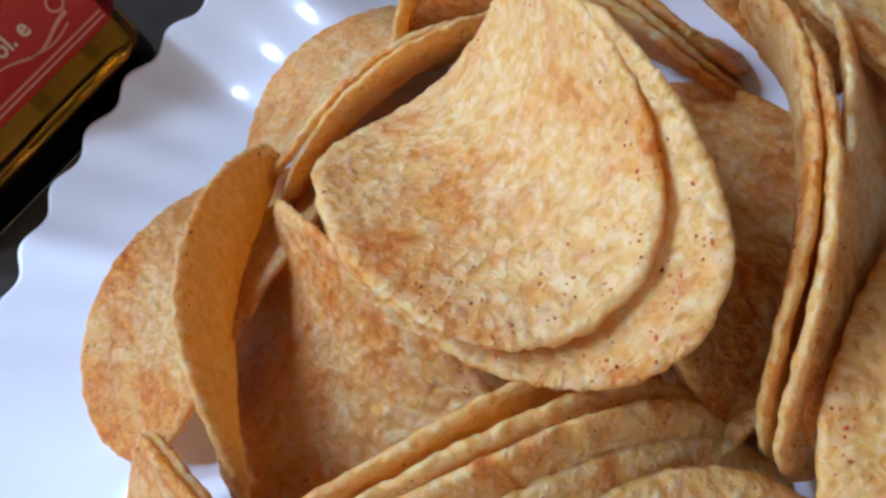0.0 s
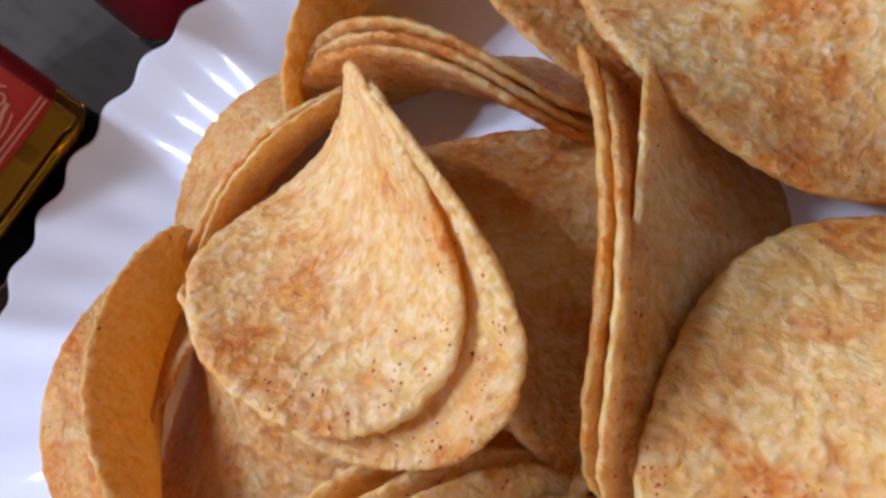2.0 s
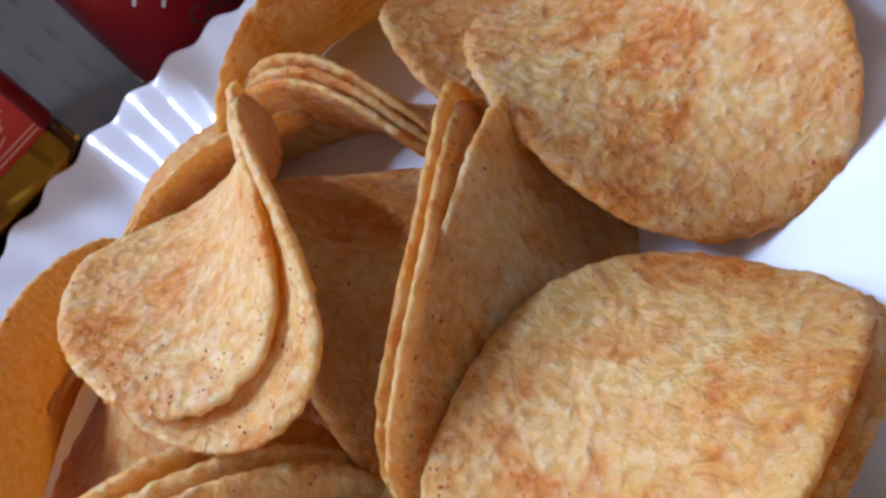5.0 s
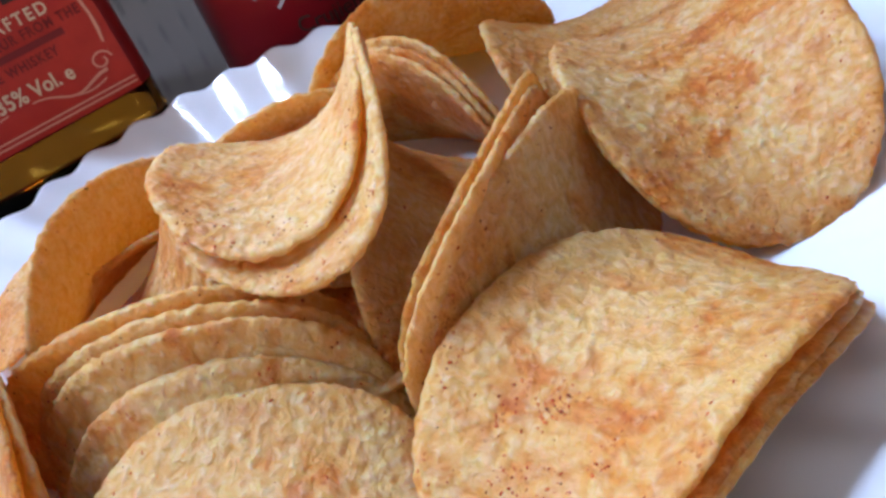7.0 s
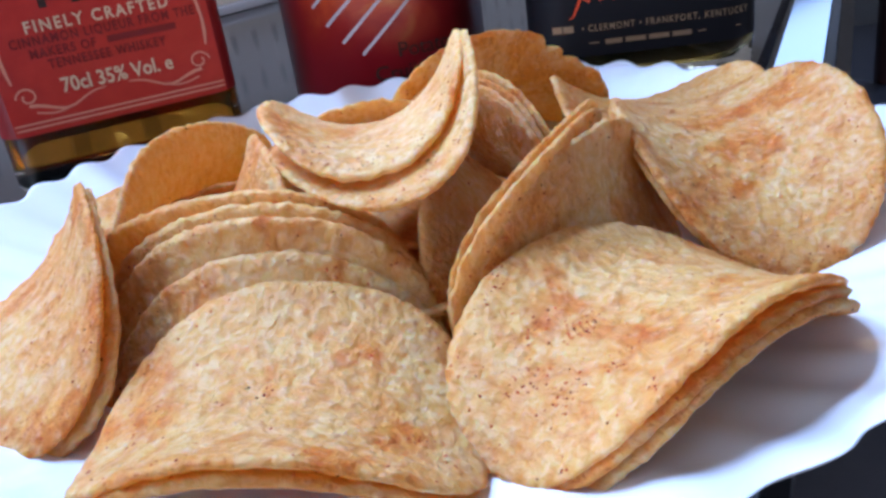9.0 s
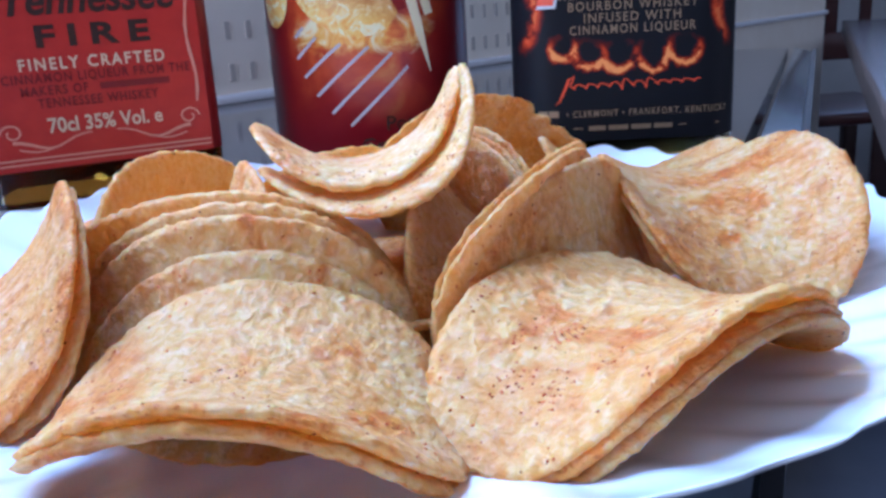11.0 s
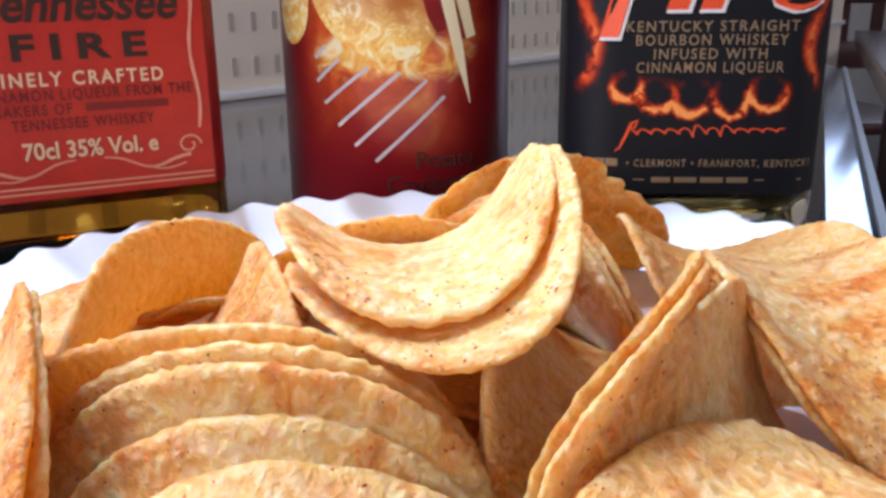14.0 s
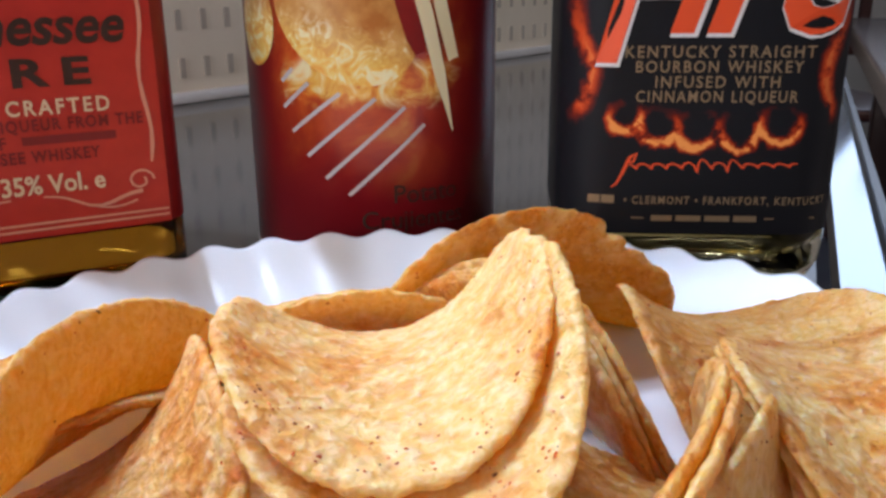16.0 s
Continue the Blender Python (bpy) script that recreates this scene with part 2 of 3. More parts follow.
def lathe(profile, segments=96, wave=None):
    """A turned form from (radius, height) pairs; wave(angle, radius) gives a change of (radius, height)."""
    bm = bmesh.new()
    rings = []
    for r, z in profile:
        if r < 1e-6:
            rings.append([bm.verts.new((0, 0, z))])
            continue
        ring = []
        for i in range(segments):
            a = 2 * math.pi * i / segments
            dr, dz = wave(a, r) if wave else (0, 0)
            ring.append(bm.verts.new(((r + dr) * math.cos(a), (r + dr) * math.sin(a), z + dz)))
        rings.append(ring)
    for lo, hi in zip(rings, rings[1:]):
        n = max(len(lo), len(hi))
        for i in range(n):
            j = (i + 1) % n
            quad = [lo[i % len(lo)], lo[j % len(lo)], hi[j % len(hi)], hi[i % len(hi)]]
            quad = [v for k, v in enumerate(quad) if v not in quad[:k]]
            if len(quad) > 2:
                bm.faces.new(quad)
    bmesh.ops.recalc_face_normals(bm, faces=bm.faces[:])
    return bm


def rounded_rect(w, d, r, n=8):
    out = []
    for k, (sx, sy) in enumerate(((1, -1), (1, 1), (-1, 1), (-1, -1))):
        for i in range(n + 1):
            a = radians(-90 + 90 * k + 90 * i / n)
            out.append((sx * (w / 2 - r) + r * math.cos(a), sy * (d / 2 - r) + r * math.sin(a)))
    return out


def loft(levels):
    """A closed solid through loops of (x, y) points at heights."""
    bm = bmesh.new()
    rings = [[bm.verts.new((x, y, z)) for x, y in loop] for z, loop in levels]
    for lo, hi in zip(rings, rings[1:]):
        for i in range(len(lo)):
            j = (i + 1) % len(lo)
            bm.faces.new((lo[i], lo[j], hi[j], hi[i]))
    bm.faces.new(rings[0][::-1])
    bm.faces.new(rings[-1])
    bmesh.ops.recalc_face_normals(bm, faces=bm.faces[:])
    return bm


def band(loop, low, high):
    """A sheet of paper wrapped round a bottle."""
    bm = bmesh.new()
    a, b = ([bm.verts.new((x, y, z)) for x, y in loop] for z in (low, high))
    for i in range(len(loop)):
        j = (i + 1) % len(loop)
        bm.faces.new((a[i], a[j], b[j], b[i]))
    return bm


def text_mesh(words, size, x, z, align="CENTER", shear=0.0, bold=0.0, wide=0.0, gap=1.0):
    """Lettering as a bmesh that lies in the plane y = 0, facing -y; wide: the length of the whole line."""
    cu = bpy.data.curves.new("lettering", "FONT")
    cu.body, cu.size, cu.align_x, cu.shear, cu.offset = words, size, align, shear, bold
    cu.resolution_u = 3
    cu.space_character = gap
    tmp = new("lettering", cu)
    bpy.context.view_layer.update()
    me = bpy.data.meshes.new_from_object(tmp.evaluated_get(bpy.context.evaluated_depsgraph_get()))
    bpy.data.objects.remove(tmp)
    bm = bmesh.new()
    bm.from_mesh(me)
    bpy.data.meshes.remove(me)
    span = max(v.co.x for v in bm.verts) - min(v.co.x for v in bm.verts)
    bm.transform(Matrix.Translation((x, 0, z)) @ pose(0, 0, 0, 90, 0, 0) @ Matrix.Diagonal((wide / span if wide else 1.0, 1, 1, 1)))
    return bm


def strip(points, width, closed=False):
    """A flat painted line of a width through (x, z) points in the plane y = 0."""
    bm = bmesh.new()
    n = len(points)
    rows = []
    for i, p in enumerate(points):
        a = Vector(points[(i - 1) % n] if closed or i else points[0])
        c = Vector(points[(i + 1) % n] if closed or i < n - 1 else points[-1])
        d = (c - a).normalized()
        w = width[i] if isinstance(width, (list, tuple)) else width
        off = Vector((-d.y, d.x)) * w / 2
        rows.append([bm.verts.new((p[0] + s * off.x, 0, p[1] + s * off.y)) for s in (1, -1)])
    for i in range(n if closed else n - 1):
        j = (i + 1) % n
        bm.faces.new((rows[i][0], rows[i][1], rows[j][1], rows[j][0]))
    bmesh.ops.recalc_face_normals(bm, faces=bm.faces[:])
    return bm


def patch(outline):
    """A flat painted patch from (x, z) points in the plane y = 0."""
    bm = bmesh.new()
    bm.faces.new([bm.verts.new((x, 0, z)) for x, z in outline])
    bmesh.ops.triangulate(bm, faces=bm.faces[:])
    return bm


def bent(bm, radius):
    """Wraps what lies in the plane y = 0 round a can's front of that radius."""
    bmesh.ops.subdivide_edges(bm, edges=[e for e in bm.edges if abs(e.verts[0].co.x - e.verts[1].co.x) > 0.004], cuts=4)
    for v in bm.verts:
        a = v.co.x / radius
        r = radius - v.co.y
        v.co.x, v.co.y = r * math.sin(a), -r * math.cos(a)
    return bm


def wrapped(bm, flat, radius):
    """Bends the outer ends of what lies in the plane y = 0 round a bottle's corners."""
    for v in bm.verts:
        over = abs(v.co.x) - flat
        if over > 0:
            a = over / radius
            v.co.x, v.co.y = math.copysign(flat + radius * math.sin(a), v.co.x), v.co.y + radius * (1 - math.cos(a))
    return bm


def moved(bm, x=0, y=0, z=0):
    bm.transform(Matrix.Translation((x, y, z)))
    return bm


# ---- the room and the table ----
def slab(name, size, centre, mat, label, category="wall"):
    return tagged(part(name, box(size, centre), mat), label, category, kind="structure")


slab("wall_south", (6.2, 0.12, 2.9), (1.0, -2.6, 0.6), WALL, "pale painted wall")
slab("wall_east", (0.12, 6.2, 2.9), (3.4, 0.4, 0.6), WALL, "pale painted wall")
slab("wall_north", (6.2, 0.12, 2.9), (1.0, 3.5, 0.6), WALL, "pale painted wall at the far end of the room")
slab("wall_west", (0.12, 6.2, 2.9), (-2.0, 0.4, 0.6), WALL, "pale painted wall")
slab("ceiling", (6.4, 6.4, 0.1), (1.0, 0.4, 2.06), CEIL, "white ceiling", "ceiling")
slab("floor", (6.4, 6.4, 0.1), (1.0, 0.4, -0.80), FLOOR, "glossy grey-blue floor", "floor")


def window_wall():
    """The slanting wall behind the bottles, with a wide window over a patterned dado."""
    w = empty("wall_bay", pose(-0.2, 0.445, 0, 0, 0, 55), "cream wall behind the table with a patterned dado", "wall", kind="structure")
    part("dado", box((2.5, 0.08, 1.03), (0.0, 0.04, -0.235)), DADO, w, "cream panel with rows of small marks", smooth=False)
    part("skirting", box((2.5, 0.006, 0.007), (0.0, -0.003, 0.0036), 0.001), WHITE, w, "thin white strip along the table")
    part("lintel", box((2.5, 0.08, 0.75), (0.0, 0.04, 1.66)), WALL, w, smooth=False)
    part("pier", box((0.6, 0.08, 1.005), (-0.95, 0.04, 0.7825)), WALL, w, smooth=False)
    part("pier", box((0.6, 0.08, 1.005), (0.95, 0.04, 0.7825)), WALL, w, smooth=False)
    part("window_sill", box((1.36, 0.10, 0.02), (0.0, 0.035, 0.291), 0.004), WHITE, w, "white window sill")
    marks = bmesh.new()
    for i in range(60):
        for k in range(7):
            x, z = -0.55 + 0.0185 * i, 0.022 + 0.030 * k
            bmesh.ops.create_cube(marks, size=1.0, matrix=Matrix.Translation((x, -0.0004, z)) @ Matrix.Diagonal((0.0042, 0.0016, 0.0125, 1)))
    tagged(part("mark", marks, DADOMARK, w, "small grey-brown printed marks", smooth=False), kind="stuff")


window_wall()


def glass_table():
    t = empty("glass_table", pose(0.128, 0.16, 0, 0, 0, -16), "dark smoked glass table under the plate and bottles", "table")
    part("tabletop", box((1.1, 1.42, 0.012), (-0.572, -0.145, -0.006)), GLASSTOP, t, smooth=False)
    bm = bmesh.new()
    quad = [(-0.016, -0.855, 0.0005), (0.0, -0.855, -0.004), (0.0, 0.565, -0.004), (-0.016, 0.565, 0.0005)]
    low = [bm.verts.new((x, y, -0.012)) for x, y, _ in quad]
    top = [bm.verts.new(q) for q in quad]
    bm.faces.new(top)
    for i in range(4):
        bm.faces.new((low[i], low[(i + 1) % 4], top[(i + 1) % 4], top[i]))
    bmesh.ops.recalc_face_normals(bm, faces=bm.faces[:])
    part("bevel", bm, BEVEL, t, "polished bevel that mirrors the window", smooth=False)
    part("edge_seal", box((0.003, 1.42, 0.012), (0.0016, -0.145, -0.0075)), DARKEDGE, t, smooth=False)
    for x in (-0.1, -1.0):
        for y in (-0.75, 0.42):
            part("leg", box((0.05, 0.05, 0.735), (x, y, -0.382), 0.004), DARKWOOD, t)


glass_table()


def side_table():
    t = empty("side_table", pose(0.128, 0.16, 0, 0, 0, -16) @ pose(0.75, 0.72, -0.03), "dark glossy wooden side table", "table")
    part("tabletop", box((1.4, 2.1, 0.03), (0, 0, -0.015), 0.004), GLOSSWOOD, t, smooth=False)
    for x in (-0.6, 0.6):
        for y in (-0.95, 0.95):
            part("leg", box((0.06, 0.06, 0.69), (x, y, -0.375), 0.004), DARKWOOD, t)


side_table()


def chair():
    """A dark wooden chair, seen far off beyond the side table."""
    c = empty("dining_chair", pose(0.80, 2.42, -0.75, 0, 0, 12), "dark red-brown wooden dining chair in the far room", "chair", "chairs in the far room")
    part("seat", box((0.44, 0.42, 0.035), (0, 0, 0.45), 0.012), DARKWOOD, c)
    for x in (-0.19, 0.19):
        part("leg", box((0.04, 0.04, 0.44), (x, 0.18, 0.22), 0.006), DARKWOOD, c)
        part("back_post", box((0.042, 0.04, 1.08), (x, -0.19, 0.54), 0.006), DARKWOOD, c)
    for z in (0.64, 0.80, 0.98):
        part("back_rail", box((0.36, 0.022, 0.07), (0, -0.19, z), 0.006), DARKWOOD, c)
    for x in (-0.09, 0.0, 0.09):
        part("back_slat", box((0.03, 0.014, 0.30), (x, -0.19, 0.80), 0.004), DARKWOOD, c)
    return c


first_chair = chair()
copy_thing(first_chair, pose(1.42, 2.55, -0.75, 0, 0, -8))


# ---- the plate ----
def dinner_plate():
    """A shallow china plate with a fluted, wavy rim."""
    flutes = 46

    def wave(a, r):
        k = min(max((r - 0.079) / 0.033, 0.0), 1.0)
        c = math.cos(flutes * a)
        return 0.0011 * k**2 * c, 0.0010 * k * (1 - 0.3 * k) * c

    outer = [(0.0, 0.0032), (0.03, 0.0032), (0.055, 0.0032), (0.064, 0.0033)]
    for i in range(15):
        d = 0.0015 + i * 0.0029
        outer.append((0.0690 + d, 0.0033 + 0.0131 * (d / 0.0429) ** 1.75))
    outer += [(0.1119, 0.0163)]
    under = [(0.1108, 0.0148), (0.104, 0.0102), (0.095, 0.0062), (0.083, 0.0028), (0.072, 0.0012), (0.068, 0.0), (0.064, 0.0), (0.062, 0.0012), (0.0, 0.0012)]
    p = part("plate", lathe(outer + under, 460, wave), CHINA)
    return tagged(p, "white china plate with a fluted wavy rim, under the crisps", "plate")


dinner_plate()


# ---- bottles and can ----
def ink(name, bm, mat, parent, y, label=""):
    return part(name, moved(bm, y=y), mat, parent, label, smooth=False)


def red_label_bottle():
    """A square amber bottle with a red label round it, turned a little towards the plate."""
    m = pose(-0.107, 0.084, 0, 0, 0, 33) @ pose(0, 0.038, 0)
    b = empty("whiskey_bottle", m, "square glass bottle of amber cinnamon whiskey liqueur with a red label", "bottle")
    w = 0.076
    body = [(z, rounded_rect(w - i, w - i, 0.009 - i / 2)) for z, i in ((0.0, 0.006), (0.0015, 0.002), (0.005, 0.0))]
    body += [(0.150, rounded_rect(w, w, 0.009)), (0.162, rounded_rect(0.070, 0.070, 0.012)), (0.172, rounded_rect(0.050, 0.050, 0.02)), (0.180, rounded_rect(0.034, 0.034, 0.0165)), (0.225, rounded_rect(0.030, 0.030, 0.0145))]
    part("glass", loft(body), GLASS, b, "clear glass with thick base")
    k = w - 0.006
    liquor = [(0.0085, rounded_rect(k - 0.004, k - 0.004, 0.006)), (0.011, rounded_rect(k, k, 0.007)), (0.148, rounded_rect(k, k, 0.007)), (0.160, rounded_rect(0.062, 0.062, 0.009))]
    part("liquor", loft(liquor), AMBER, b, "amber liquor")
    part("cap", lathe([(0, 0.224), (0.0165, 0.224), (0.0165, 0.256), (0.015, 0.258), (0, 0.258)], 48), DARKEDGE, b)
    z0, z1 = 0.0205, 0.135
    loop = rounded_rect(w + 0.0006, w + 0.0006, 0.0093)
    # the wrapped band has a darker red than the front panel
    part("label_band", band(loop, z0, z1), REDSIDE, b, "side of the paper label, a darker red than its front")
    f = -w / 2 - 0.0004
    face = patch([(-0.0335, z0 + 0.0003), (0.0335, z0 + 0.0003), (0.0335, z1), (-0.0335, z1)])
    label = ink("label", face, RED, b, f - 0.0002, "bright red paper label with dark and cream lettering")
    y = f - 0.0005
    for words, wide, size, x, z, mat, shear, bold, gap in (
        ("Tennessee", 0.050, 0.0125, 0.001, 0.0675, INK, 0.25, 0.0003, 1.0),
        ("FIRE", 0.0335, 0.0090, 0.001, 0.0578, INK, 0.0, 0.0003, 1.5),
        ("FINELY CRAFTED", 0.0430, 0.0050, 0.0, 0.0510, CREAM, 0.0, 0.00012, 1.3),
        ("CINNAMON LIQUEUR FROM THE", 0.0560, 0.0040, 0.001, 0.0472, REDINK, 0.0, 0.00012, 1.2),
        ("MAKERS OF", 0.0195, 0.0040, -0.0125, 0.0434, REDINK, 0.0, 0.00012, 1.2),
        ("TENNESSEE WHISKEY", 0.0360, 0.0040, 0.0, 0.0396, REDINK, 0.0, 0.00012, 1.2),
        ("70cl 35% Vol. e", 0.0345, 0.0064, 0.001, 0.0318, CREAM, 0.0, 0.00014, 1.0),
    ):
        ink("lettering", text_mesh(words, size, x, z, "CENTER", shear, bold, wide, gap), mat, label, y)
    ink("lettering_bar", patch([(0.0008, 0.0438), (0.0222, 0.0438), (0.0222, 0.0459), (0.0008, 0.0459)]), REDINK, label, y)
    for z in (0.0228, 0.0243):
        ink("rule", strip([(-0.033, z), (0.033, z)], 0.0006), PINKLINE, label, y)
    # scrolled border
    for s in (-1, 1):
        side = [(s * (0.0300 + 0.0008 * math.sin(i * 0.9)), 0.0370 + i * 0.0042) for i in range(20)]
        ink("border", strip(side, [0.0006 + 0.0005 * abs(math.sin(i * 1.3)) for i in range(20)]), PINKLINE, label, y)
        curl = [(s * (0.0268 + (0.0034 - i * 0.00016) * math.cos(i * 0.5)), 0.0325 + (0.0030 - i * 0.00014) * math.sin(i * 0.5)) for i in range(15)]
        ink("border", strip(curl, 0.0006), PINKLINE, label, y)
        tail = [(s * (0.0270 - i * 0.0026), 0.0298 - 0.0022 * math.sin(i * 0.42) + 0.0006 * math.sin(i * 1.1)) for i in range(10)]
        ink("border", strip(tail, [0.0011 - 0.00008 * i for i in range(10)]), PINKLINE, label, y)
        ink("border", strip([(s * (0.0255 - i * 0.0018), 0.0275 - 0.0012 * math.sin(i * 0.5)) for i in range(8)], 0.0005), PINKLINE, label, y)


red_label_bottle()


def crisp_can():
    """A dark red card can of crisps, printed with a crisp over a flaming grill."""
    R = 0.0375
    c = empty("crisp_can", pose(-0.0335, 0.1560, 0, 0, 0, 8), "dark red cardboard crisp can printed with a flaming grill", "can")
    m, nt, b = material("printed_can", rough=0.3)
    tc = nt.nodes.new("ShaderNodeTexCoord")
    sep = nt.nodes.new("ShaderNodeSeparateXYZ")
    nt.links.new(tc.outputs["Object"], sep.inputs[0])
    n = node(nt, "ShaderNodeTexNoise", Scale=38.0, Detail=4.0, Roughness=0.6, Distortion=0.6)
    nt.links.new(tc.outputs["Object"], n.inputs["Vector"])
    hot = ramp(nt, n.outputs["Fac"], [(0.30, (0.26, 0.010, 0.008)), (0.46, (0.50, 0.045, 0.014)), (0.58, (0.82, 0.15, 0.025)), (0.70, (0.98, 0.42, 0.07))])
    height = nt.nodes.new("ShaderNodeMapRange")
    height.inputs["From Min"].default_value, height.inputs["From Max"].default_value = 0.022, 0.060
    nt.links.new(sep.outputs["Z"], height.inputs["Value"])
    side = nt.nodes.new("ShaderNodeMapRange")
    side.inputs["From Min"].default_value, side.inputs["From Max"].default_value = 0.031, 0.017
    nt.links.new(maths(nt, "ABSOLUTE", sep.outputs["X"]), side.inputs["Value"])
    glow = maths(nt, "MULTIPLY", height.outputs[0], side.outputs[0])
    flick = node(nt, "ShaderNodeTexNoise", Scale=120.0, Detail=4.0, Roughness=0.65, Distortion=1.2)
    nt.links.new(tc.outputs["Object"], flick.inputs["Vector"])
    fire = ramp(nt, flick.outputs["Fac"], [(0.35, (0.85, 0.22, 0.02)), (0.5, (0.95, 0.55, 0.10)), (0.65, (0.98, 0.88, 0.55))])
    rise = nt.nodes.new("ShaderNodeMapRange")
    rise.inputs["From Min"].default_value, rise.inputs["From Max"].default_value = 0.011, 0.002
    nt.links.new(maths(nt, "ABSOLUTE", maths(nt, "SUBTRACT", sep.outputs["Z"], 0.0545)), rise.inputs["Value"])
    blaze = ramp(nt, maths(nt, "MULTIPLY", maths(nt, "MULTIPLY", rise.outputs[0], side.outputs[0]), flick.outputs["Fac"]), [(0.22, (0, 0, 0)), (0.46, (1, 1, 1))])
    nt.links.new(mixed(nt, blaze, mixed(nt, glow, (0.24, 0.008, 0.014), hot), fire), b.inputs["Base Color"])
    part("tube", lathe([(0, 0.0), (R - 0.002, 0.0), (R, 0.0015), (R, 0.232), (R - 0.001, 0.234), (0, 0.234)], 96), m, c)
    part("foot_ring", lathe([(R - 0.003, 0.0), (R + 0.0005, 0.0), (R + 0.0007, 0.002), (R + 0.0003, 0.004), (R - 0.003, 0.004)], 96), BEVEL, c, "thin metal base ring")
    part("lid", lathe([(0, 0.236), (R + 0.001, 0.236), (R + 0.001, 0.228), (R, 0.228)], 96), WHITE, c, "pale plastic lid")
    r = R + 0.00025
    # the printed crisp
    mm, nt2, b2 = material("printed_crisp", rough=0.35)
    t2 = nt2.nodes.new("ShaderNodeTexCoord")
    n2 = node(nt2, "ShaderNodeTexNoise", Scale=150.0, Detail=4.0)
    nt2.links.new(t2.outputs["Object"], n2.inputs["Vector"])
    fried = ramp(nt2, n2.outputs["Fac"], [(0.3, (0.50, 0.17, 0.03)), (0.55, (0.70, 0.34, 0.09)), (0.75, (0.84, 0.55, 0.22))])
    s2 = nt2.nodes.new("ShaderNodeSeparateXYZ")
    nt2.links.new(t2.outputs["Object"], s2.inputs[0])
    licks = node(nt2, "ShaderNodeTexNoise", Scale=190.0, Detail=4.0, Roughness=0.7, Distortion=1.6)
    nt2.links.new(t2.outputs["Object"], licks.inputs["Vector"])
    low = maths(nt2, "ADD", maths(nt2, "ADD", s2.outputs["Z"], maths(nt2, "MULTIPLY", s2.outputs["X"], 0.28)), maths(nt2, "MULTIPLY", licks.outputs["Fac"], -0.022))
    lit = ramp(nt2, maths(nt2, "MULTIPLY", maths(nt2, "SUBTRACT", 0.057, low), 90.0), [(0.0, (0, 0, 0)), (0.7, (1, 1, 1))])
    hotter = ramp(nt2, licks.outputs["Fac"], [(0.35, (0.92, 0.40, 0.05)), (0.5, (0.96, 0.66, 0.16)), (0.62, (0.98, 0.90, 0.58))])
    nt2.links.new(mixed(nt2, lit, fried, hotter), b2.inputs["Base Color"])
    crisp = [(-0.0065 + 0.0205 * math.cos(a), 0.0722 + 0.0175 * math.sin(a) - 0.0057 * math.cos(a)) for a in [i * 2 * math.pi / 40 for i in range(40)]]
    part("printed_crisp", bent(patch(crisp), r), mm, c, "printed golden crisp", smooth=False)
    crisp = [(-0.0365 + 0.009 * math.cos(a), 0.070 + 0.012 * math.sin(a)) for a in [i * 2 * math.pi / 30 for i in range(30)]]
    part("printed_crisp", bent(patch(crisp), r), mm, c, smooth=False)
    flame_pale = material("printed_flame_core", (0.95, 0.85, 0.55), 0.4)[0]
    sauce = strip([(0.0085, 0.0900), (0.0110, 0.0760), (0.0135, 0.0665), (0.0146, 0.0620)], [0.0060, 0.0065, 0.0058, 0.0030])
    part("printed_sauce", bent(sauce, r + 0.0004), REDSIDE, c, "dark red sauce drop", smooth=False)
    streaks = (((0.010, 0.092), (0.0165, 0.072), (0.0205, 0.0560), (0.0245, 0.0405)), ((0.017, 0.090), (0.0215, 0.072), (0.0250, 0.060)))
    for s in streaks:
        part("printed_sauce", bent(strip(s, [0.0035, 0.0042, 0.0036, 0.0004][: len(s)]), r + 0.0007), flame_pale, c, "pale yellow streak", smooth=False)
    steel = material("printed_steel", (0.55, 0.50, 0.52), 0.3)[0]
    for x0, z0, x1, z1 in ((-0.0255, 0.0545, -0.0215, 0.0580), (-0.0252, 0.0475, -0.0165, 0.0545), (-0.0225, 0.0410, -0.0075, 0.0520), (-0.0178, 0.0345, 0.0020, 0.0505), (-0.0125, 0.0285, 0.0100, 0.0480), (-0.0060, 0.0240, 0.0155, 0.0430)):
        part("printed_grill_bar", bent(strip([(x0, z0), (x1, z1)], 0.0011), r + 0.0001), steel, c, "printed steel grill bar", smooth=False)
    part("lettering", bent(text_mesh("Potato", 0.0074, 0.0060, 0.0215, "LEFT"), r + 0.0002), INK, c, smooth=False)
    part("lettering", bent(text_mesh("Crujientes", 0.0074, -0.0030, 0.0142, "LEFT"), r + 0.0002), INK, c, smooth=False)


crisp_can()


def edge_ink(name, bm, mat, parent, y, label=""):
    return part(name, moved(wrapped(bm, 0.0232, 0.0147), y=y), mat, parent, label, smooth=False)


